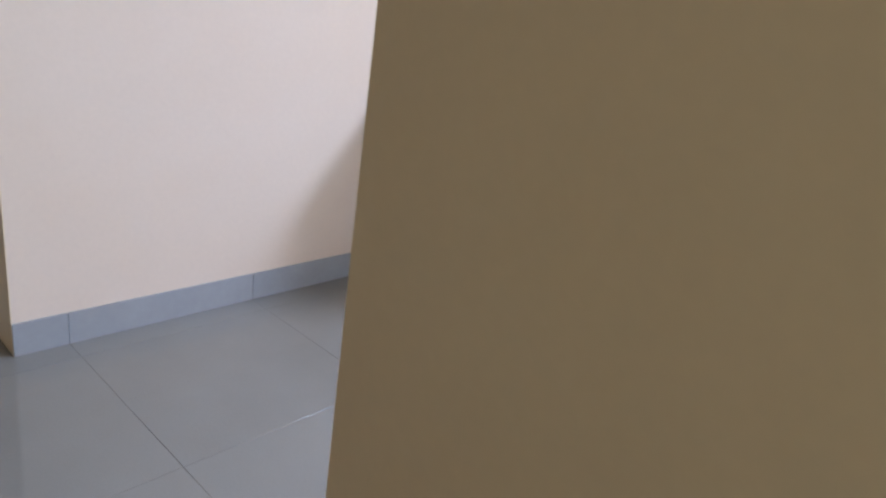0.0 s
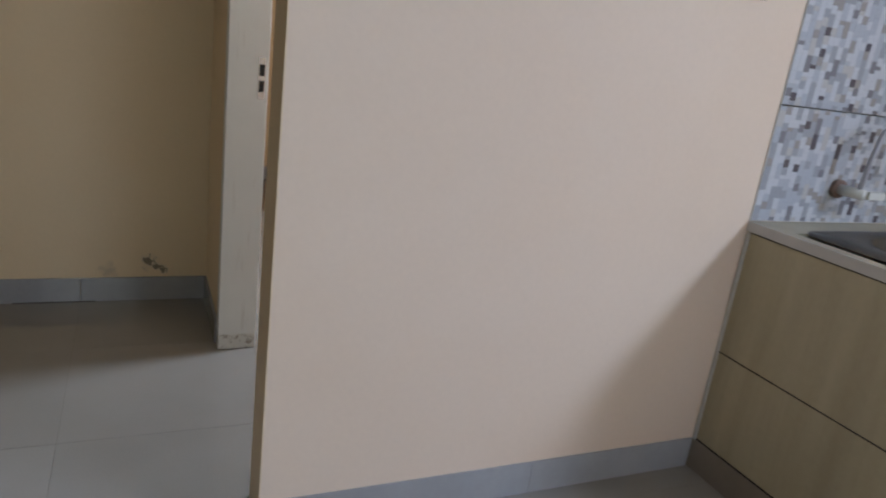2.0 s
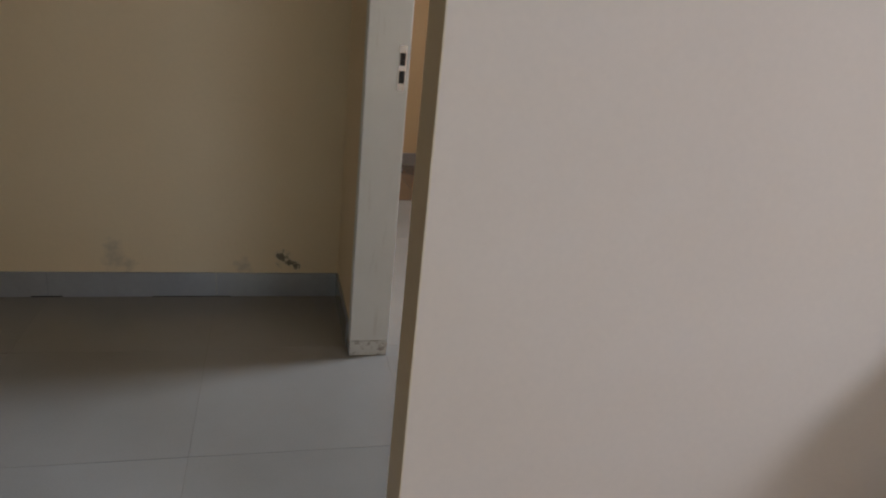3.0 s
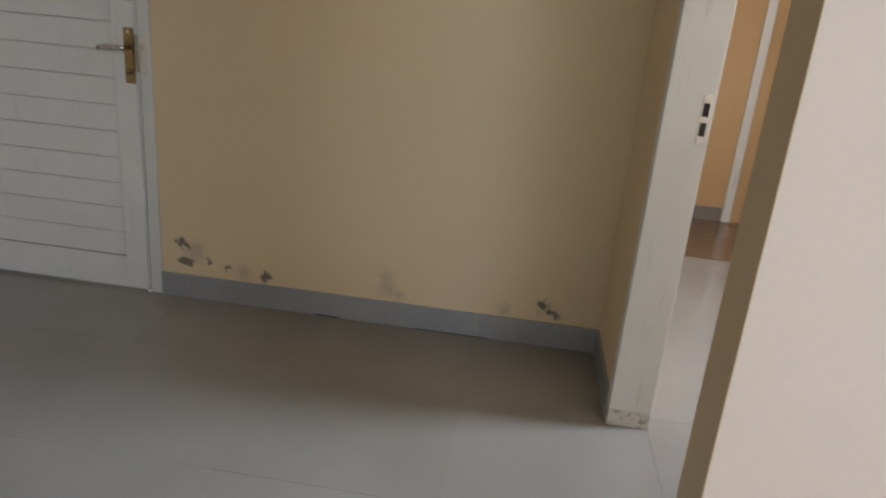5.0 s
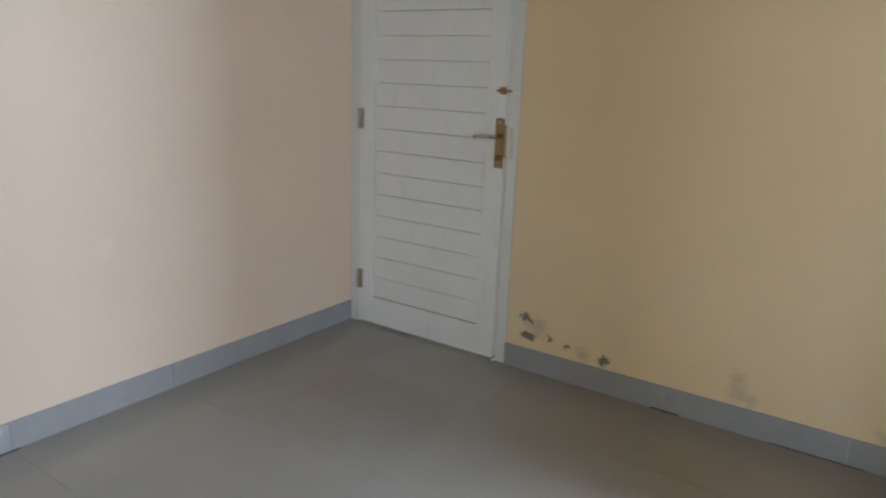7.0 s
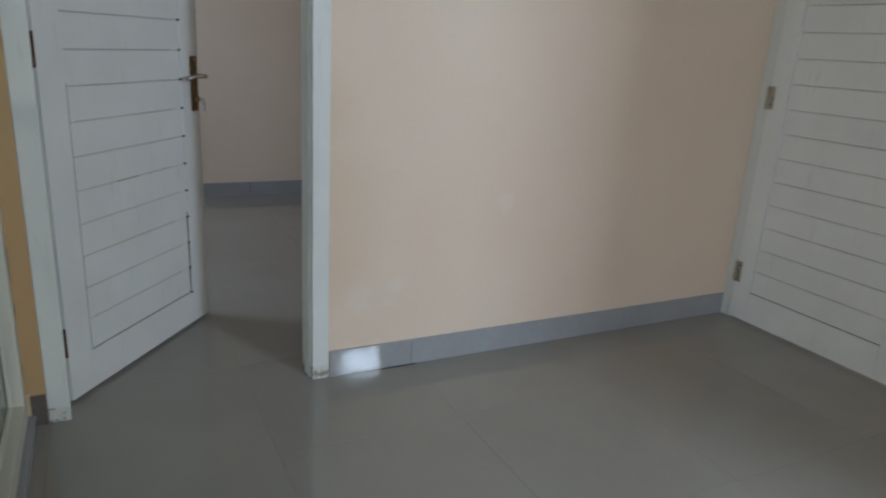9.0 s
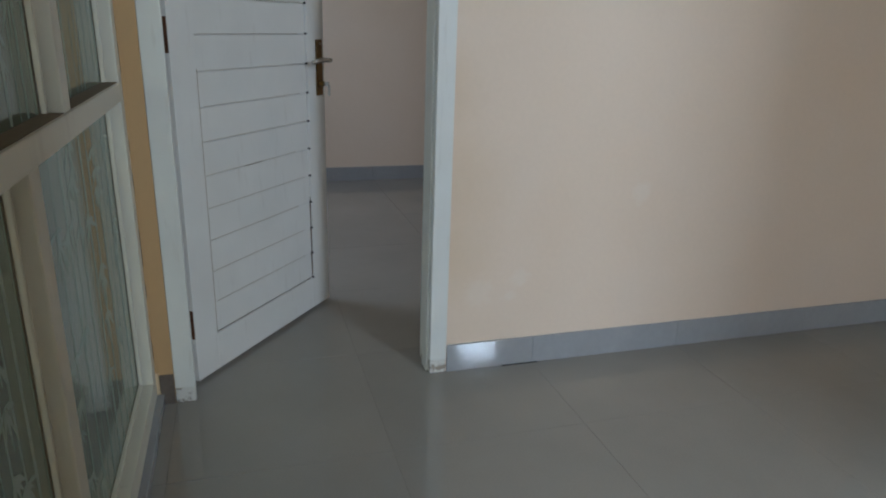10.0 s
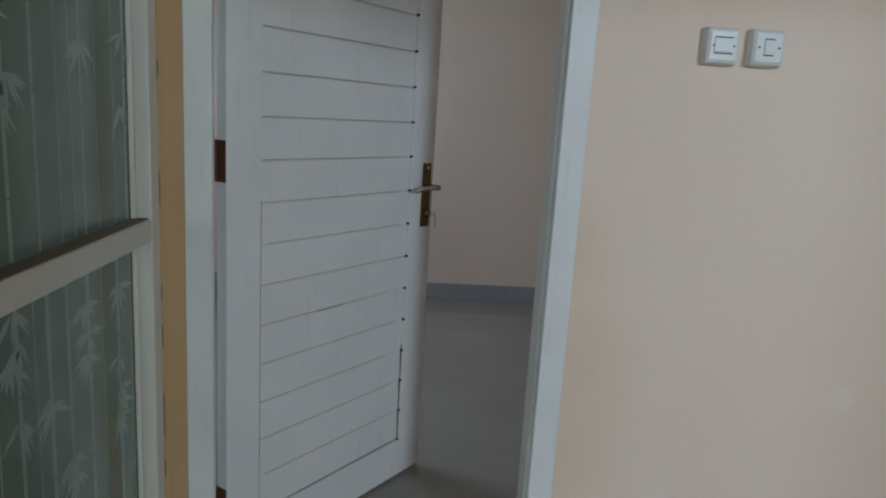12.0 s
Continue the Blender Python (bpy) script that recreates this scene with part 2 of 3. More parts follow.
def glass_material():
    """Green-grey figured glass."""
    m, nt, b = material("tinted_window_glass")
    v = coords(nt)
    n = noise_tex(nt, v, 3.0, 4.0)
    col = mix(nt, n, (0.21, 0.27, 0.235), (0.28, 0.34, 0.295))
    nt.links.new(col, b.inputs["Base Color"])
    b.inputs["Roughness"].default_value = 0.10
    b.inputs["Transmission Weight"].default_value = 0.45
    b.inputs["IOR"].default_value = 1.45
    return m


M_GLASS = glass_material()
M_FILM = plain("frosted_bamboo_film", (0.33, 0.39, 0.345), 0.2, 0.0, 0.15, 30.0)


# ---------------------------------------------------------------- mesh helpers
def box_into(bm, lo, hi, bevel=0.0):
    r = bmesh.ops.create_cube(bm, size=1.0)
    c = [(a + b) / 2 for a, b in zip(lo, hi)]
    s = [abs(b - a) for a, b in zip(lo, hi)]
    bmesh.ops.scale(bm, vec=s, verts=r["verts"])
    bmesh.ops.translate(bm, vec=c, verts=r["verts"])
    if bevel:
        edges = list({e for v in r["verts"] for e in v.link_edges})
        bmesh.ops.bevel(bm, geom=edges, offset=bevel, segments=2, affect="EDGES", profile=0.6)
    return bm


def box(lo, hi, bevel=0.0):
    return box_into(bmesh.new(), lo, hi, bevel)


def rod_into(bm, a, b, radius, seg=12):
    a, b = Vector(a), Vector(b)
    m = Matrix.Translation((a + b) / 2) @ (b - a).to_track_quat("Z", "Y").to_matrix().to_4x4()
    bmesh.ops.create_cone(bm, cap_ends=True, segments=seg, radius1=radius, radius2=radius, depth=(b - a).length, matrix=m)
    return bm


def rod(a, b, radius, seg=12):
    return rod_into(bmesh.new(), a, b, radius, seg)


def to_mesh(name, bm, mat, smooth=False):
    me = bpy.data.meshes.new(name)
    bm.to_mesh(me)
    bm.free()
    if smooth:
        for p in me.polygons:
            p.use_smooth = True
    me.materials.append(mat)
    return me


def part(name, bm, mat, parent=None, label="", smooth=False):
    ob = new(name, to_mesh(name, bm, mat, smooth))
    ob.parent = parent
    if label:
        ob["label"] = label
    return ob


def thing(name, m, label, category, group=""):
    ob = new(name)
    ob.matrix_world = m
    return tagged(ob, label, category, group)


def structure(name, bm, mat, label, category):
    return tagged(part(name, bm, mat), label, category, kind="structure")


def tube(name, points, radius, mat, parent, label="", seg=10):
    """A bent pipe along the points."""
    bm = bmesh.new()
    pts = [Vector(p) for p in points]
    rings = []
    for i, p in enumerate(pts):
        d = (pts[min(i + 1, len(pts) - 1)] - pts[max(i - 1, 0)]).normalized()
        q = d.to_track_quat("Z", "Y")
        rings.append([bm.verts.new(p + q @ Vector((radius * math.cos(2 * math.pi * k / seg), radius * math.sin(2 * math.pi * k / seg), 0))) for k in range(seg)])
    for r0, r1 in zip(rings, rings[1:]):
        for k in range(seg):
            bm.faces.new((r0[k], r0[(k + 1) % seg], r1[(k + 1) % seg], r1[k]))
    bm.faces.new(rings[0][::-1])
    bm.faces.new(rings[-1])
    return part(name, bm, mat, parent, label, True)


# ---------------------------------------------------------------- large structure
H = 2.75


def wall(name, boxes, mat, label):
    bm = bmesh.new()
    for lo, hi in boxes:
        box_into(bm, lo, hi)
    return structure(name, bm, mat, label, "wall")


Z0 = -0.02
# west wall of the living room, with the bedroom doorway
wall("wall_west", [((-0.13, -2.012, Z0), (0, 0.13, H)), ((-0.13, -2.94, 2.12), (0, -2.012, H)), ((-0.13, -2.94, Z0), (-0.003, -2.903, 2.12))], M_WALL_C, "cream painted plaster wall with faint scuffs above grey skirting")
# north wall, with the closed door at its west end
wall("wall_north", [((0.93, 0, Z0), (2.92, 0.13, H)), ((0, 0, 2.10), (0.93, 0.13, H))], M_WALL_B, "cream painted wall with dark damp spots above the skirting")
# short east return and the wall beyond it
wall("wall_east", [((2.79, -0.475, Z0), (2.92, 0, H)), ((2.79, -1.47, 2.10), (2.92, -0.475, H)), ((2.79, 0.13, Z0), (2.92, 2.46, H))], M_WALL, "cream painted return wall beside the hall doorway")
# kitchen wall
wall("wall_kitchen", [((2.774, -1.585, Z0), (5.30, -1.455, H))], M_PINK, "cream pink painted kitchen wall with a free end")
wall("wall_kitchen_end", [((2.7715, -1.5849, Z0), (2.774, -1.4551, H))], M_WALL, "cream painted free end of the kitchen wall")
wall("wall_kitchen_east", [((5.30, -3.09, Z0), (5.43, -1.455, 2.29)), ((5.30, -3.09, 2.63), (5.43, -1.455, H)), ((5.30, -3.09, 2.29), (5.43, -2.98, 2.63)), ((5.30, -2.46, 2.29), (5.43, -1.455, 2.63))], M_WALL, "cream kitchen end wall beside the counter")
wall("wall_yard", [((5.43, -3.09, Z0), (6.73, -2.96, H)), ((6.60, -6.43, Z0), (6.73, -3.09, H)), ((2.796, -6.43, Z0), (3.4, -6.30, H)), ((4.4, -6.43, Z0), (6.60, -6.30, H)), ((3.4, -6.43, Z0), (4.4, -6.30, 0.95)), ((3.4, -6.43, 2.15), (4.4, -6.30, H)), ((2.67, -6.43, Z0), (2.796, -5.33, H))], M_WALL, "cream walls of the small open yard by the kitchen")
wall("wall_entry", [((2.666, -5.2, Z0), (2.796, -3.09, H))], M_WALL, "plain cream wall beside the entry, in shade")
# south wall with the glazed screen and the entry
wall("wall_south", [((-0.13, -3.07, Z0), (0.0, -2.94, H)), ((0.0, -3.07, 2.10), (2.666, -2.94, H)), ((1.58, -3.07, Z0), (1.66, -2.94, 2.10))], M_WALL,
     "cream wall strip around the glazed screen")
# the window opening here is assumed, to hold the added fill lamp
wall("wall_porch", [((-0.13, -5.33, Z0), (2.79, -5.2, 0.95)), ((-0.13, -5.33, 2.25), (2.79, -5.2, H)), ((-0.13, -5.33, 0.95), (1.5, -5.2, 2.25)),
                    ((2.6, -5.33, 0.95), (2.79, -5.2, 2.25)), ((-0.13, -5.2, Z0), (0, -3.07, H))], M_WALL, "plain cream entry room walls with an added window")
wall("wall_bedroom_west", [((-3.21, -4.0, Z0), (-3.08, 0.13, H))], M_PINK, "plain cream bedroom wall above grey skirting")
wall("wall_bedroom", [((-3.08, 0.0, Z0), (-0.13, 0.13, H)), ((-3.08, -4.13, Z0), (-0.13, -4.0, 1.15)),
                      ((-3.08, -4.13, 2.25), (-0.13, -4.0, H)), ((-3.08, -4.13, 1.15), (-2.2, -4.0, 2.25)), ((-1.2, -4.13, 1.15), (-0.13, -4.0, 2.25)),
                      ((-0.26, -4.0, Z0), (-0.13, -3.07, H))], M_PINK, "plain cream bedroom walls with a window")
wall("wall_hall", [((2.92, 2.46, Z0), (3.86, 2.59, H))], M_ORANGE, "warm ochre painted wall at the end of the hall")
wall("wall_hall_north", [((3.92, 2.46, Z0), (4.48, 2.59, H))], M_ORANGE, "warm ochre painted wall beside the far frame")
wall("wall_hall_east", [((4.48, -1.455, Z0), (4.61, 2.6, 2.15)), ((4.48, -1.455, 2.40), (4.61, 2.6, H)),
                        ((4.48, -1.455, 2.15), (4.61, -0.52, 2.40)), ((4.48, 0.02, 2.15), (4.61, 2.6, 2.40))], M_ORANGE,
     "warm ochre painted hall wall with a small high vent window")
wall("wall_back_room", [((-0.13, 2.33, Z0), (0.85, 2.46, H)), ((1.95, 2.33, Z0), (2.79, 2.46, H)), ((0.85, 2.33, Z0), (1.95, 2.46, 1.15)),
                        ((0.85, 2.33, 2.25), (1.95, 2.46, H)), ((-0.13, 0.13, Z0), (0, 2.33, H))], M_WALL, "plain cream walls of the room behind the closed door")
cb = bmesh.new()
for lo, hi in (((-3.25, -6.45), (4.4, 2.6)), ((4.4, -3.3), (6.75, 2.6)), ((4.4, -6.45), (6.75, -5.1)), ((4.4, -5.1), (5.45, -3.3)), ((5.95, -5.1), (6.75, -3.3))):
    box_into(cb, (*lo, H), (*hi, H + 0.1))
structure("ceiling", cb, M_CEIL, "plain dull beige ceiling boards", "ceiling")
floor = structure("floor", box((-3.25, -6.45, -0.12), (6.75, 2.6, -0.0011)), M_GROUT, "polished grey-beige ceramic tile floor", "floor")


# ---------------------------------------------------------------- doors
LEAF_H = 2.05
rj = random.Random(21)


def slatted_leaf(root, width, stile=0.105, bottom=0.127, pitch=0.108, thick=0.038, lock_stile=None):
    """A leaf in its own frame: x from the hinge, the seen face at y=0, thickness to +y."""
    lock = lock_stile or stile
    leaf = part("leaf", box((0, 0, 0.012), (stile, thick, LEAF_H), 0.003), M_WHITE, root, "white gloss painted timber leaf")
    part("stile", box((width - lock, 0, 0.012), (width, thick, LEAF_H), 0.003), M_WHITE, leaf)
    part("bottom_rail", box((stile, 0.0006, 0.012), (width - lock, thick, bottom), 0.003), M_WHITE, leaf)
    n = int((LEAF_H - 0.11 - bottom) / pitch)
    top = bottom + n * pitch
    part("top_rail", box((stile, 0.0006, top), (width - lock, thick, LEAF_H), 0.003), M_WHITE, leaf)
    board = to_mesh("slat", lap_board(width - stile - lock - 0.004, pitch), M_WHITE)
    for i in range(n):
        s = new("slat", board)
        s.parent = leaf
        s.location = (stile + 0.002, 0.012, bottom + i * pitch)
        if i:
            a, b = stile + rj.uniform(0.003, 0.03), width - lock - rj.uniform(0.003, 0.09)
            part("grime_line", box((a, 0.0068, bottom + i * pitch + 0.0015), (b, 0.0125, bottom + i * pitch + 0.0015 + rj.uniform(0.0008, 0.002))), M_JOINT, leaf, "brown grime in the joint")
    return leaf


def lap_board(w, h):
    """A clapboard: its foot stands proud of the board below, with an open joint."""
    bm = bmesh.new()
    prof = [(-0.004, 0.002), (-0.005, 0.005), (-0.0025, h - 0.003), (0.001, h - 0.0005), (0.018, h - 0.0005), (0.018, 0.0), (0.0, 0.0)]
    a = [bm.verts.new((0, y, z)) for y, z in prof]
    b = [bm.verts.new((w, y, z)) for y, z in prof]
    for i in range(len(prof)):
        j = (i + 1) % len(prof)
        bm.faces.new((a[i], b[i], b[j], a[j]))
    bm.faces.new(a[::-1])
    bm.faces.new(b)
    bmesh.ops.recalc_face_normals(bm, faces=bm.faces)
    return bm


def lever_set(root, x, z, toward, key=False, metal=None):
    """Brass plate, lever and cylinder on the seen face (y=0, outwards is -y)."""
    plate = part("handle_plate", box((x - 0.02, -0.007, z - 0.135), (x + 0.02, 0.001, z + 0.075), 0.003), metal or M_BRASS, root, "antique brass lock plate")
    bm = rod((x, -0.004, z), (x, -0.05, z), 0.009)
    part("spindle", bm, M_BRASS, plate, "", True)
    pts = [(x - toward * 0.008, -0.05, z), (x + toward * 0.03, -0.052, z + 0.002), (x + toward * 0.07, -0.05, z + 0.001), (x + toward * 0.105, -0.044, z - 0.006)]
    tube("lever", pts, 0.0085, M_CHROME, plate, "worn metal lever")
    part("lock_cylinder", rod((x, -0.004, z - 0.09), (x, -0.022, z - 0.09), 0.011), M_BRASS, plate, "", True)
    part("plate_screw", rod((x, -0.006, z + 0.06), (x, -0.0095, z + 0.06), 0.005), M_CHROME, plate)
    if key:
        part("key", box((x - 0.0015, -0.045, z - 0.098), (x + 0.0015, -0.02, z - 0.082), 0.001), M_CHROME, plate, "small steel key in the lock")
        part("key_tag", box((x + 0.006, -0.046, z - 0.135), (x + 0.009, -0.036, z - 0.095), 0.001), M_CHROME, plate, "spare key hanging from the ring")
    return plate


def butt_hinge(root, x, z, mat, proud=0.002, w=0.022):
    h = part("hinge", box((x - w, -proud, z - 0.05), (x + w, 0.002, z + 0.05), 0.001), mat, root, "steel butt hinge")
    for k in range(5):
        part("knuckle", rod((x, -0.006, z - 0.05 + 0.02 * k + 0.001), (x, -0.006, z - 0.05 + 0.02 * (k + 1) - 0.001), 0.006, 8), mat, h)
    for k in (-0.03, 0, 0.03):
        part("hinge_screw", rod((x + w * 0.55, -proud, z + k), (x + w * 0.55, -proud - 0.001, z + k), 0.004, 8), M_DARK, h)
    return h


# closed door in the north wall
door_n = tagged(thing("door_1", pose(0.062, -0.012, 0), "closed white painted timber door with horizontal slats", "door"), kind="structure")
slatted_leaf(door_n, 0.803, 0.09, 0.152, 0.1065)
part("grime_line", box((0.09, 0.0060, 0.152), (0.713, 0.0125, 0.1552)), M_DUST, door_n, "brown grime along the lowest slat")
lever_set(door_n, 0.785, 1.02, -1)
butt_hinge(door_n, 0.006, 0.237, M_CHROME)
butt_hinge(door_n, 0.006, 1.047, M_CHROME)
butt_hinge(door_n, 0.006, 1.85, M_CHROME)
# added white chip: the spot of light leaking under the door
part("light_leak", box((0.806, -0.002, 0.0), (0.8175, 0.012, 0.009), 0.001), M_LEAK, door_n, "white chip in place of light leaking at the door foot")
bolt = part("barrel_bolt", box((0.775, -0.006, 1.195), (0.803, 0.001, 1.225), 0.002), M_BRASS, door_n, "small brass barrel bolt")
part("bolt_rod", rod((0.765, -0.011, 1.21), (0.835, -0.011, 1.21), 0.005), M_BRASS, bolt, "", True)
part("lock_face", box((0.8035, 0.003, 0.93), (0.8045, 0.028, 1.07), 0.0003), M_CHROME, door_n, "steel lock face")
frame_n = tagged(thing("door_frame_1", pose(0, 0, 0), "white painted timber frame of the closed door", "door frame"), kind="structure")
part("jamb", box((0.002, -0.004, 0), (0.058, 0.128, 2.10), 0.003), M_FRAME, frame_n)
part("jamb", box((0.880, -0.004, 0.0), (0.928, 0.128, 2.10), 0.003), M_FRAME, frame_n)
sn = part("strike_plate", box((0.886, -0.0055, 0.93), (0.908, -0.0035, 1.06), 0.0005), M_CHROME, frame_n, "dull steel strike plate")
part("head", box((0.058, -0.004, 2.066), (0.882, 0.128, 2.10), 0.003), M_FRAME, frame_n)

# half-open bedroom door in the west wall
ux, uy = -0.780, 0.626
ang = math.degrees(math.atan2(uy, ux))
door_w = tagged(thing("door_2", pose(-0.098, -2.836, 0, 0, 0, ang), "white painted slatted timber door, half open into the bedroom", "door"), kind="structure")
slatted_leaf(door_w, 0.824, 0.105, 0.145, 0.108, lock_stile=0.116)
lever_set(door_w, 0.784, 1.022, -1, True, M_BRONZE)
for i in range(16):
    part("joint_hole", box((0.702, -0.0008, 0.1435 + 0.108 * i), (0.7085, 0.008, 0.1505 + 0.108 * i)), M_DARK, door_w)
part("grime_line", box((0.7045, 0.005, 0.15), (0.708, 0.0125, 0.49)), M_DUST, door_w, "brown grime in the corner of the panel")
part("grime_line", box((0.105, 0.0062, 0.146), (0.706, 0.0125, 0.1478)), M_DUST, door_w, "brown grime in the corner of the panel")
part("grime_line", box((0.1045, -0.0006, 0.15), (0.1058, 0.006, 1.02)), M_JOINT, door_w, "brown grime in the corner of the panel")
part("grime_line", box((0.31, 0.0064, 0.6848), (0.42, 0.0125, 0.6866)), M_DUST, door_w, "dark crack in a slat joint")
for hz in (0.215, 1.117, 1.85):
    h = part("hinge", box((-0.0015, 0.002, hz - 0.05), (0.001, 0.034, hz + 0.05), 0.0005), M_RUST, door_w, "rusty brown steel hinge")
    part("knuckle", rod((-0.006, 0.036, hz - 0.05), (-0.006, 0.036, hz + 0.05), 0.006, 10), M_RUST, h)
frame_w = tagged(thing("door_frame_2", pose(0, 0, 0), "white painted timber door frame, chipped at its feet", "door frame"), kind="structure")
for ya, yb in ((-2.069, -2.009), (-2.902, -2.840)):
    xa = -0.134 if ya > -2.5 else -0.014
    j = part("jamb", box((xa, ya, 0.05), (0.006, yb, 2.12), 0.004), M_FRAME, frame_w)
    part("chipped_foot", box((xa + 0.0005, ya + 0.0005, 0), (0.0055, yb - 0.0005, 0.05), 0.004), M_WORN, j, "worn chipped foot of the jamb")
    if ya > -2.5:
        part("door_stop", box((-0.075, ya - 0.007, 0.0), (-0.02, ya, 2.08), 0.002), M_FRAME, j)
    else:
        part("rebate", box((-0.128, ya, 0.0), (-0.0145, -2.875, 2.08), 0.002), M_FRAME, j)
part("head", box((-0.134, -2.840, 2.075), (0.006, -2.075, 2.12), 0.004), M_FRAME, frame_w)

# frame of the doorless hall opening
frame_e = tagged(thing("door_frame_3", pose(0, 0, 0), "white painted door frame post with an empty strike plate", "door frame"), kind="structure")
post = part("jamb", box((2.786, -0.535, 0.06), (2.924, -0.478, 2.10), 0.004), M_FRAME, frame_e)
part("chipped_foot", box((2.7865, -0.5345, 0), (2.9235, -0.4785, 0.06), 0.004), M_WORN, post, "worn chipped foot of the jamb")
sp = part("strike_plate", box((2.888, -0.5375, 0.952), (2.912, -0.534, 1.092), 0.0008), M_CHROME, post, "steel strike plate with dark slots")
part("slot", box((2.892, -0.5385, 1.03), (2.909, -0.536, 1.068)), M_DARK, sp)
part("slot", box((2.892, -0.5385, 0.975), (2.909, -0.536, 1.013)), M_DARK, sp)
part("jamb", box((2.793, -1.453, 0), (2.924, -1.405, 2.10), 0.004), M_FRAME, frame_e)
part("head", box((2.786, -1.405, 2.05), (2.924, -0.535, 2.10), 0.004), M_FRAME, frame_e)
# far hall door frame
frame_h = tagged(thing("door_frame_4", pose(0, 0, 0), "white painted frame at the end of the hall", "door frame"), kind="structure")
part("jamb", box((3.86, 2.44, 0), (3.92, 2.59, 2.10), 0.004), M_FRAME, frame_h)


# ---------------------------------------------------------------- glazed screen
screen = tagged(thing("window_1", pose(0, 0, 0), "off-white timber glazed screen with frosted bamboo film panes", "window"), kind="structure")
SX0, SX1 = 0.006, 1.58
YF = -2.955
RAIL = (0.948, 0.998)


def bar(name, x0, x1, z0, z1, y0=-3.065, y1=YF, mat=None):
    return part(name, box((x0, y0, z0), (x1, y1, z1), 0.004), mat or M_CREAMWOOD, screen)


bar("post", SX0, SX0 + 0.05, 0.10, 2.10)
bar("post", SX1 - 0.05, SX1, 0.10, 2.10)
bar("bottom_rail", SX0, SX1, 0.035, 0.10)
bar("middle_rail", SX0 + 0.05, SX1 - 0.05, *RAIL)
bar("top_rail", SX0 + 0.05, SX1 - 0.05, 2.05, 2.10)
bar("mullion", 0.63, 0.685, RAIL[1], 2.05, y1=YF - 0.004)
bar("mullion", 0.90, 0.96, 0.10, RAIL[0], y1=YF - 0.004)
bar("mullion", 1.13, 1.185, RAIL[1], 2.05, y1=YF - 0.004)
rc = random.Random(8)
z_c = 0.16
while z_c < 1.9:
    ln = rc.uniform(0.03, 0.16)
    part("crack", box((SX0 - 0.001 - rc.uniform(0.0005, 0.002), YF - 0.02, z_c), (SX0 + 0.0012, YF + rc.uniform(0.0006, 0.0014), z_c + ln)), M_DUST, screen, "dark crack between post and plaster")
    z_c += ln + rc.uniform(0.02, 0.2)
part("rail_dust", box((SX0 + 0.05, -2.996, RAIL[1]), (SX1 - 0.05, YF - 0.006, RAIL[1] + 0.0015)), M_DUST, screen, "brown dust lying on the rail")


def bamboo_pane(x0, x1, z0, z1, seed):
    """A pane with raised frosted bamboo canes and leaves on it."""
    rnd = random.Random(seed)
    yg = -2.997
    pane = part("pane", box((x0, yg - 0.005, z0), (x1, yg, z1)), M_GLASS, screen, "green-grey glass pane")
    pane.visible_shadow = False
    for lo, hi in (((x0, z0), (x0 + 0.011, z1)), ((x1 - 0.011, z0), (x1, z1)), ((x0 + 0.011, z0), (x1 - 0.011, z0 + 0.011)), ((x0 + 0.011, z1 - 0.011), (x1 - 0.011, z1))):
        if lo[1] == RAIL[1] and hi[1] < z1:
            continue
        part("glazing_bead", box((lo[0], yg + 0.001, lo[1]), (hi[0], yg + 0.012, hi[1]), 0.003), M_CREAMWOOD, pane)
        part("bead_joint", box((lo[0] + 0.0003, yg + 0.0003, lo[1] + 0.0003), (hi[0] + (0.0015 if hi[1] == z1 and lo[0] == x0 else 0.0), yg + 0.001, hi[1])), M_DUST, pane, "dark putty line")
    bm = bmesh.new()
    level = [0]

    def quad(pts):
        level[0] = (level[0] + 1) % 11
        y = yg + 0.0003 + 0.00003 * level[0]
        bm.faces.new([bm.verts.new((px, y, pz)) for px, pz in pts])

    x = x0 + 0.02
    while x < x1 - 0.02:
        w = rnd.choice((0.003, 0.004, 0.008, 0.010, 0.013))
        z = z0
        lean = rnd.uniform(-0.006, 0.006)
        while z < z1 - 0.01:
            top = min(z1, z + rnd.uniform(0.09, 0.2))
            quad([(x, z + 0.003), (x + w, z + 0.003), (x + w + lean * 0.2, top), (x + lean * 0.2, top)])
            z = top
        if w > 0.004:
            for _ in range(rnd.randint(3, 5)):
                cx, cz = x + rnd.uniform(-0.01, 0.032), rnd.uniform(z0 + 0.08, z1 - 0.02)
                for _ in range(rnd.randint(6, 10)):
                    a = rnd.uniform(math.pi * 1.05, math.pi * 1.95)
                    ln, wd = rnd.uniform(0.04, 0.085), rnd.uniform(0.004, 0.007)
                    dx, dz = math.cos(a), math.sin(a)
                    mx, mz = cx + dx * ln * 0.4, cz + dz * ln * 0.4
                    tx, tz = cx + dx * ln, cz + dz * ln
                    if x0 < min(tx, cx) and max(tx, cx) < x1 and z0 < min(tz, cz) and cz < z1:
                        quad([(cx, cz), (mx - dz * wd, mz + dx * wd), (tx, tz), (mx + dz * wd, mz - dx * wd)])
        x += rnd.uniform(0.04, 0.085)
    part("bamboo_film", bm, M_FILM, pane, "frosted bamboo pattern")


bamboo_pane(SX0 + 0.05, 0.90, 0.10, RAIL[0], 3)
bamboo_pane(0.96, SX1 - 0.05, 0.10, RAIL[0], 4)
bamboo_pane(SX0 + 0.05, 0.63, RAIL[1], 2.05, 5)
bamboo_pane(0.685, 1.13, RAIL[1], 2.05, 6)
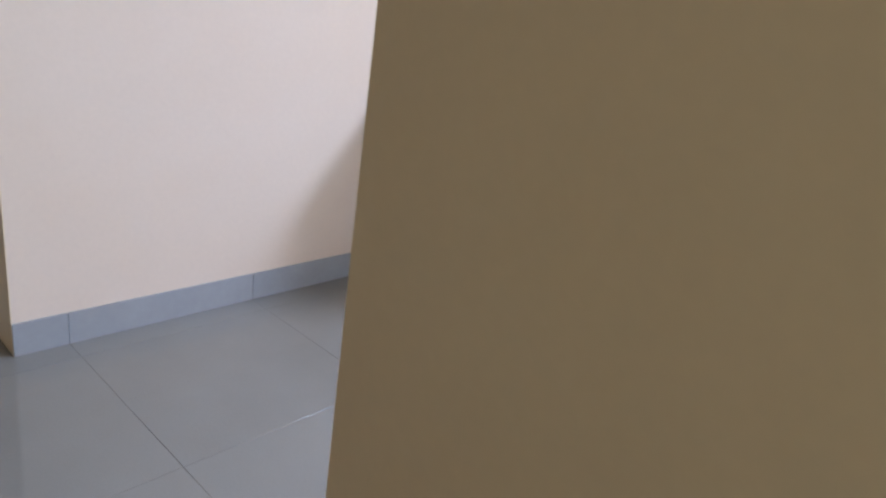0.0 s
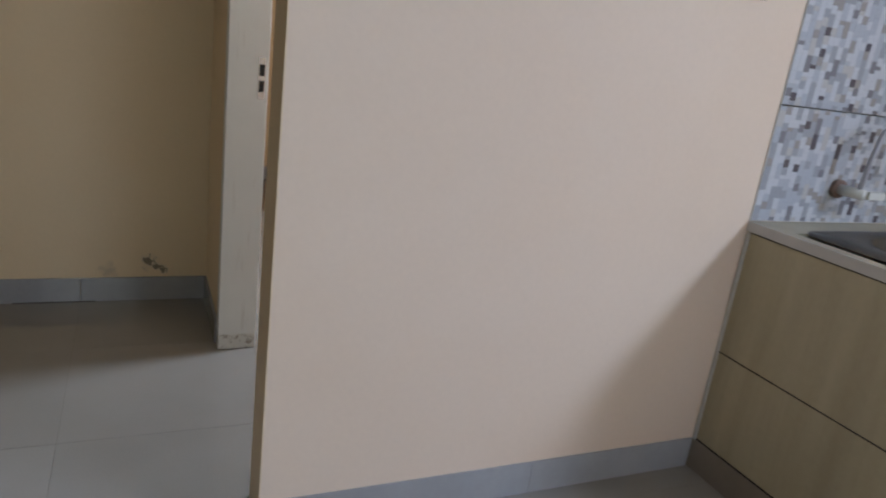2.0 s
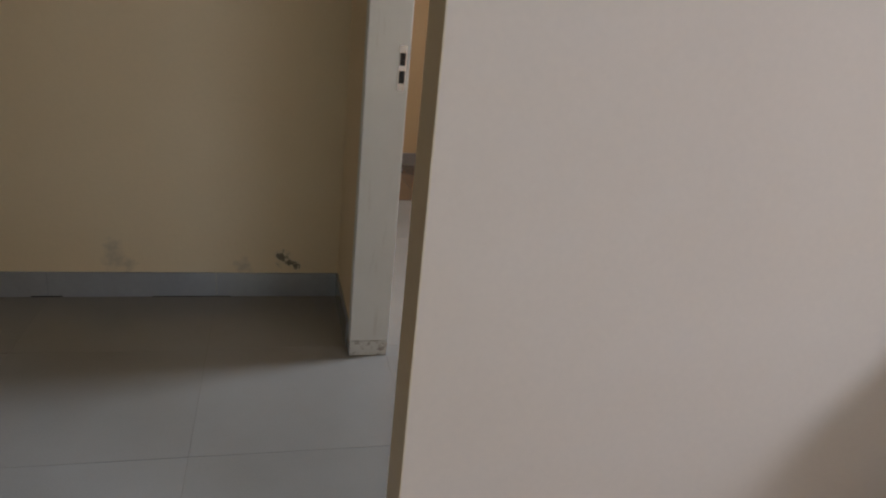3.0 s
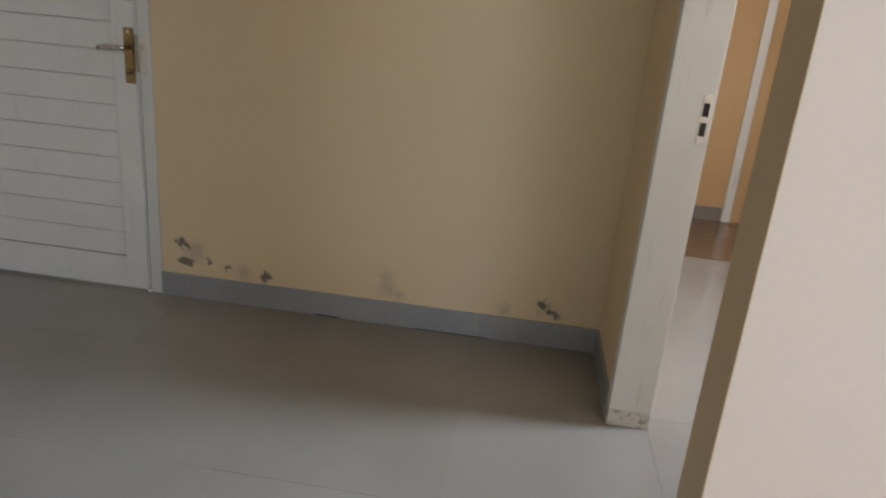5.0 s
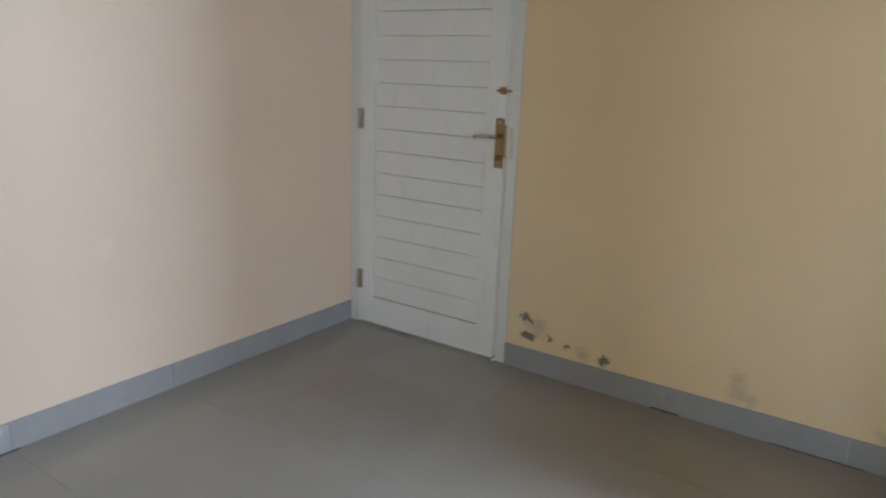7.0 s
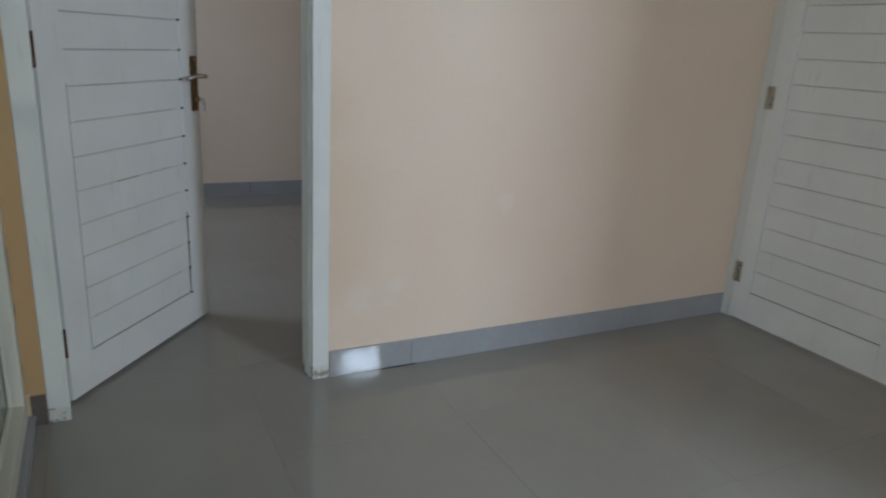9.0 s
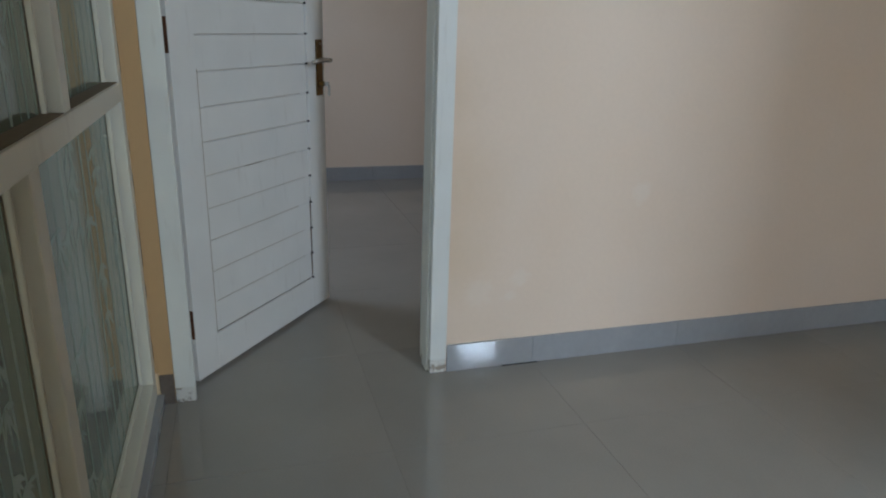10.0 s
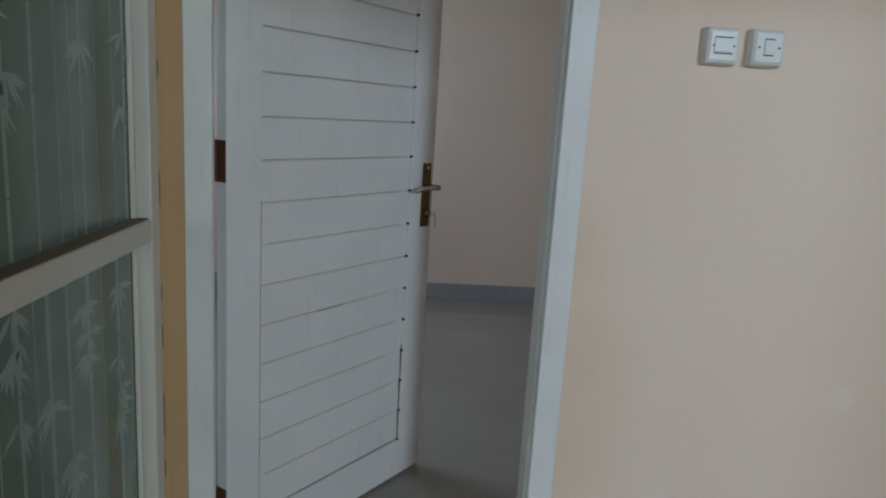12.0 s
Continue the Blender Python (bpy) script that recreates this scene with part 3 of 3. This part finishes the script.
bamboo_pane(1.185, SX1 - 0.05, RAIL[1], 2.05, 7)
structure("screen_kerb", box((0.0, -3.06, Z0), (SX1, -2.935, 0.035), 0.003), M_BASE, "grey tile kerb below the glazed screen", "kerb")
ws = box((0.0, -3.06, 0.11), (SX0 - 0.002, -2.945, 2.10))
box_into(ws, (-0.003, -2.945, 0.0), (0.003, -2.9025, 2.10))
structure("wall_strip", ws, M_ORANGE, "narrow ochre painted wall strip beside the screen", "wall")

# ---------------------------------------------------------------- kitchen counter
CX0, CX1, CY0, CY1, CT = 4.153, 5.298, -2.275, -1.587, 0.833
counter = thing("kitchen_counter", pose(0, 0, 0), "masonry kitchen counter with beige tiled end and white edges", "counter")
part("end_core", box((CX0 + 0.009, CY0 + 0.03, 0.0), (CX0 + 0.09, CY1, 0.80)), M_DARK, counter)
part("tile", box((CX0, CY0 + 0.05, 0.108), (CX0 + 0.011, CY1 - 0.012, 0.4125), 0.0012), M_BEIGE, counter, "beige streaked wall tile")
part("tile", box((CX0, CY0 + 0.05, 0.4165), (CX0 + 0.011, CY1 - 0.012, 0.7988), 0.0012), M_BEIGE, counter, "beige streaked wall tile")
part("base_tile", box((CX0 - 0.003, CY0 + 0.05, 0.0), (CX0 + 0.011, CY1, 0.102), 0.0012), M_SHADETILE, counter, "brown-grey base tile")
for zj in (0.1022, 0.4127, 0.7992):
    part("tile_joint", box((CX0 - 0.0004, CY0 + 0.049, zj), (CX0 + 0.009, CY1 - 0.012, zj + 0.0036)), M_DARK, counter, "open dark joint")
part("edge_post", box((CX0 - 0.002, CY0, 0.0), (CX0 + 0.055, CY0 + 0.048, 0.80), 0.004), M_CEMENT, counter, "white rendered front edge")
part("front_beam", box((CX0 + 0.055, CY0, 0.745), (CX1, CY0 + 0.07, 0.80), 0.004), M_CEMENT, counter, "white rendered beam below the top")
# added sheet; its near-black paints the shade of the open space below
part("shade_panel", box((CX0 + 0.092, CY0 + 0.30, 0.0), (CX1, CY0 + 0.325, 0.80), 0.002), M_UNDERSHADE, counter, "near-black sheet in place of the shade below the top")
part("wall_joint", box((CX0 - 0.004, CY1 - 0.012, 0.10), (CX0 + 0.01, CY1, 0.80), 0.001), M_MORTAR, counter)
SK = (4.175, 4.90, -2.185, -1.69)
top = bmesh.new()
for lo, hi in (((CX0 - 0.004, CY0 - 0.003, 0.803), (SK[0] + 0.02, CY1, CT)), ((SK[1] - 0.02, CY0 - 0.003, 0.803), (CX1, CY1, CT)),
               ((SK[0] + 0.02, CY0 - 0.003, 0.803), (SK[1] - 0.02, SK[2] + 0.02, CT)), ((SK[0] + 0.02, SK[3] - 0.02, 0.803), (SK[1] - 0.02, CY1, CT))):
    box_into(top, lo, hi)
part("countertop", top, M_BEIGE, counter, "cream tiled countertop")
part("top_edge", box((CX0 - 0.007, CY0 - 0.006, 0.804), (CX0 - 0.0045, CY1, CT + 0.001)), M_CEMENT, counter, "white edge of the top")
part("top_edge", box((CX0 - 0.007, CY0 - 0.006, 0.804), (CX1, CY0 - 0.0035, CT + 0.001)), M_CEMENT, counter, "white edge of the top")


def sink_mesh():
    """A pressed sheet: flat rim, oval bowl."""
    bm = bmesh.new()
    x0, x1, y0, y1 = SK
    cx, cy = (x0 + x1) / 2 + 0.03, (y0 + y1) / 2
    seg = 48
    z = CT + 0.004
    loops = []

    def loop(rx, ry, dz, power):
        pts = []
        for k in range(seg):
            a = 2 * math.pi * k / seg
            c, s = math.cos(a), math.sin(a)
            pts.append(bm.verts.new((cx + rx * math.copysign(abs(c) ** power, c), cy + ry * math.copysign(abs(s) ** power, s), z + dz)))
        loops.append(pts)

    loop((x1 - x0) / 2 - 0.03, (y1 - y0) / 2, -0.006, 0.15)
    loop((x1 - x0) / 2 - 0.033, (y1 - y0) / 2 - 0.004, 0.0, 0.15)
    for rx, ry, dz in ((0.24, 0.19, 0.0), (0.232, 0.183, -0.004), (0.222, 0.172, -0.03), (0.205, 0.155, -0.12), (0.17, 0.12, -0.15), (0.03, 0.03, -0.157)):
        loop(rx, ry, dz, 0.85)
    for a, b in zip(loops, loops[1:]):
        for k in range(seg):
            bm.faces.new((a[k], a[(k + 1) % seg], b[(k + 1) % seg], b[k]))
    bm.faces.new(loops[-1])
    bmesh.ops.recalc_face_normals(bm, faces=bm.faces)
    for f in bm.faces:
        if f.calc_center_median().z > z - 0.003 and f.normal.z < 0:
            f.normal_flip()
    return bm


sink = thing("kitchen_sink", pose(0, 0, 0), "brushed stainless steel sink with an oval bowl, set in the counter", "sink")
part("basin", sink_mesh(), M_STEEL, sink, "", True)
part("drain", rod((4.59, -1.937, CT - 0.156), (4.59, -1.937, CT - 0.150), 0.035, 20), M_CHROME, sink, "round metal drain")

tap = thing("wall_tap", pose(4.47, -1.597, 0.945), "white plastic gooseneck tap on a brown wall flange", "tap")
part("flange", rod((0, 0.006, 0), (0, -0.012, 0), 0.028, 20), M_BROWN, tap, "brown round flange", True)
part("body", rod((0, -0.01, 0), (0, -0.09, 0), 0.016), M_PLASTIC, tap, "", True)
part("tap_handle", box((0.01, -0.10, -0.012), (0.085, -0.08, 0.012), 0.005), M_PLASTIC, tap, "white lever handle")
arc = [(0, -0.07, 0.0), (0.0, -0.08, 0.12)] + [(0.11 - 0.11 * math.cos(a), -0.085 - 0.05 * (1 - math.cos(a)) / 2, 0.16 + 0.075 * math.sin(a)) for a in [math.pi * k / 8 for k in range(0, 9)]] + [(0.225, -0.135, 0.12)]
tube("spout", arc, 0.0075, M_SPOUT, tap, "white curved spout")

hook = thing("wall_hook", pose(3.967, -1.587, 1.436), "small dark hook on the kitchen wall", "hook")
part("hook_plate", box((-0.025, -0.012, -0.008), (0.025, 0.003, 0.012), 0.003), M_BROWN, hook)

# ---------------------------------------------------------------- switches and socket


def wall_plate(name, label, category, group=""):
    """A surface box that tapers to a raised cover with rounded edges."""
    ob = thing(name, Matrix.Identity(4), label, category, group)
    bm = box((-0.039, -0.028, -0.041), (0.039, 0.001, 0.041), 0.007)
    for v in bm.verts:
        k = 1.0 - 0.09 * max(0.0, -v.co.y / 0.028)
        v.co.x, v.co.z = v.co.x * k, v.co.z * k
    part("box", bm, M_PLASTIC, ob)
    part("cover", box((-0.031, -0.0305, -0.032), (0.031, -0.026, 0.032), 0.002), M_PLASTIC, ob)
    return ob


def rocker_switch(label, half):
    """A switch with a rocker, shadow gaps above and below it and two cover screws."""
    ob = wall_plate("light_switch", label, "light switch", "switches by the bedroom door")
    part("rocker", box((-half, -0.0335, -0.0135), (half, -0.029, 0.0165), 0.0015), M_PLASTIC, ob)
    for z in (-0.0165, 0.0178):
        part("rocker_gap", box((-half, -0.0309, z - 0.0013), (half, -0.0295, z + 0.0013)), M_DARK, ob)
    for dx in (-0.0225, 0.0225):
        part("cover_screw", rod((dx, -0.030, 0.0), (dx, -0.0312, 0.0), 0.0026, 10), M_DARK, ob)
    return ob


sw1 = rocker_switch("white plastic surface light switch with a wide rocker", 0.021)
sw1.matrix_world = pose(0.001, -1.735, 1.441, 0, 0, 90)
sw2 = rocker_switch("white plastic surface light switch with a narrow rocker", 0.0115)
sw2.matrix_world = pose(0.001, -1.633, 1.443, 0, 0, 90)
sk = wall_plate("wall_socket", "white plastic surface power socket on the cream wall", "socket")
part("socket_well", rod((0, -0.0302, 0), (0, -0.0316, 0), 0.021, 24), M_FRAME, sk)
for dx in (-0.009, 0.009):
    part("socket_hole", rod((dx, -0.031, 0.0), (dx, -0.0324, 0.0), 0.0036, 8), M_DARK, sk)
sk.matrix_world = pose(2.558, -0.001, 1.437)

# ---------------------------------------------------------------- tiled surfaces
TP, TPX, TX, TY = 0.61, 0.6245, 2.92, -2.29


def slab_tile(w, d, h, ch=0.0003):
    bm = bmesh.new()
    lo = [bm.verts.new((x, y, -h)) for x, y in ((0, 0), (w, 0), (w, d), (0, d))]
    md = [bm.verts.new((x, y, -ch)) for x, y in ((0, 0), (w, 0), (w, d), (0, d))]
    hi = [bm.verts.new((x, y, 0)) for x, y in ((ch, ch), (w - ch, ch), (w - ch, d - ch), (ch, d - ch))]
    for a, b in ((lo, md), (md, hi)):
        for k in range(4):
            bm.faces.new((a[k], a[(k + 1) % 4], b[(k + 1) % 4], b[k]))
    bm.faces.new(hi)
    return bm


G = 0.0012
tile_mesh = to_mesh("floor_tile", slab_tile(TPX - G, TP - G, 0.02), M_FLOOR)
rt = random.Random(5)
for i in range(-10, 7):
    for j in range(-7, 8):
        x, y = TX + i * TPX, TY + j * TP
        if -3.7 < x < 6.7 and -6.6 < y < 2.6:
            o = new("floor_tile", tile_mesh)
            o.parent = floor
            o.location = (x + G / 2, y + G / 2, rt.uniform(-0.0004, 0.0))
            o.rotation_euler = (rt.uniform(-0.0002, 0.0002), rt.uniform(-0.0002, 0.0002), 0)

# added brown tiles: the shadow across the far hall floor, as colour
for k in range(3):
    tx = 2.925 + 0.52 * k
    for q in range(2):
        part("brown_floor_tile", box((tx, 1.49 + 0.487 * q, -0.001), (tx + 0.516, 1.973 + 0.487 * q, 0.004), 0.0008), M_HALLSHADE, floor, "brown tile in place of the shade at the end of the hall")

base = structure("baseboard", box((-3.079, -1.0, 0.0), (-3.075, -0.9, 0.05)), M_GROUT, "grey glazed tile skirting along the walls", "baseboard")
HB = 0.1025
piece_cache = {}


def skirting(a, b, normal, joints0, th=0.011, mat=None):
    """Skirting tiles along a straight foot of wall from a to b, face towards normal."""
    (ax, ay), (bx, by) = a, b
    along_x = abs(bx - ax) > abs(by - ay)
    s0, s1 = sorted((ax, bx) if along_x else (ay, by))
    cuts = [s0] + [c for c in (joints0 + (TPX if along_x else TP) * k for k in range(-20, 20)) if s0 + 0.02 < c < s1 - 0.02] + [s1]
    for c0, c1 in zip(cuts, cuts[1:]):
        key = (round(c1 - c0 - G, 3), along_x, normal, th, mat)
        if key not in piece_cache:
            L = c1 - c0 - G
            if along_x:
                bm = box((0, min(0, th * normal), 0), (L, max(0, th * normal), HB), 0.0008)
            else:
                bm = box((min(0, th * normal), 0, 0), (max(0, th * normal), L, HB), 0.0008)
            piece_cache[key] = to_mesh("skirting_tile", bm, mat or M_BASE)
        o = new("skirting_tile", piece_cache[key])
        o.parent = base
        o.location = (c0 + G / 2, ay, 0) if along_x else (ax, c0 + G / 2, 0)


skirting((0, -2.007), (0, -0.004), 1, TY, 0.007)
part("strip_skirting", box((0.003, -2.945, 0.0), (0.006, -2.9035, HB), 0.001), M_STUB, base, "dark brown skirting stub beside the door frame")
skirting((0.93, 0), (2.788, 0), -1, TX)
skirting((2.79, -0.475), (2.79, -0.012), -1, TY)
skirting((2.772, -1.585), (4.148, -1.585), -1, TX, 0.006, M_DULL)
skirting((-3.08, -3.99), (-3.08, -0.01), 1, TY)
skirting((-3.06, 0), (-0.14, 0), -1, TX)
# the hall skirting's shade is put into this browner tile colour
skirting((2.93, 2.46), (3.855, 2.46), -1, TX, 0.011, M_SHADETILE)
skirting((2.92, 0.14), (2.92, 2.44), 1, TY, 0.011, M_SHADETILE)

# mosaic splashback: small glazed pieces over the counter
splash = structure("splashback", box((CX0 - 0.004, -1.5885, CT + 0.001), (5.298, -1.584, 1.56)), M_MORTAR, "grey, white and dark mosaic tiled splashback above the sink", "splashback")
part("joint_line", box((CX0 - 0.002, -1.5926, 1.1715), (5.298, -1.5886, 1.1745)), M_DARK, splash)
rm = random.Random(11)
sizes = {}
rest = bmesh.new()


def chip_into(bm, x, z, w, h):
    y0, y1, c = -1.5885, -1.5900, 0.0002
    a = [bm.verts.new(p) for p in ((x, y0, z), (x + w, y0, z), (x + w, y0, z + h), (x, y0, z + h))]
    b = [bm.verts.new(p) for p in ((x + c, y1, z + c), (x + w - c, y1, z + c), (x + w - c, y1, z + h - c), (x + c, y1, z + h - c))]
    for k in range(4):
        bm.faces.new((a[k], a[(k + 1) % 4], b[(k + 1) % 4], b[k]))
    bm.faces.new(b)


chips = []
for c in range(int((5.298 - CX0) / 0.0225)):
    x = CX0 + c * 0.0225
    for z_lo, z_hi in ((CT + 0.004, 1.1705), (1.1755, 1.555)):
        z = z_lo
        if c % 2:
            chips.append((x, z, 0.0223, 0.0113))
            z += 0.0115
        while z < z_hi - 0.008:
            h = min(rm.choice((0.0115, 0.023, 0.023, 0.023, 0.023, 0.023, 0.0345, 0.046)), z_hi - z)
            chips.append((x, z, 0.0223, h - 0.0002))
            z += h
chips.sort(key=lambda q: q[0] + abs(q[1] - 1.0))
for k, (x, z, w, h) in enumerate(chips):
    if k < 300:
        key = round(h, 3)
        if key not in sizes:
            bm = bmesh.new()
            chip_into(bm, 0, 0, w, h)
            bmesh.ops.recalc_face_normals(bm, faces=bm.faces)
            sizes[key] = to_mesh("mosaic_tile", bm, M_MOSAIC)
        o = new("mosaic_tile", sizes[key])
        o.parent = splash
        o.location = (x, 0, z)
    else:
        chip_into(rest, x, z, w, h)
tagged(part("mosaic_field", rest, M_MOSAIC, splash), kind="stuff")

# dark open joints below the skirting
for lo, hi in (((1.61, -0.0118, 0.0), (1.72, -0.0108, 0.005)), ((2.05, -0.0118, 0.0), (2.35, -0.0108, 0.003)), ((0.0108, -1.80, 0.0), (0.0118, -1.66, 0.004))):
    part("open_joint", box(lo, hi), M_DARK, base)
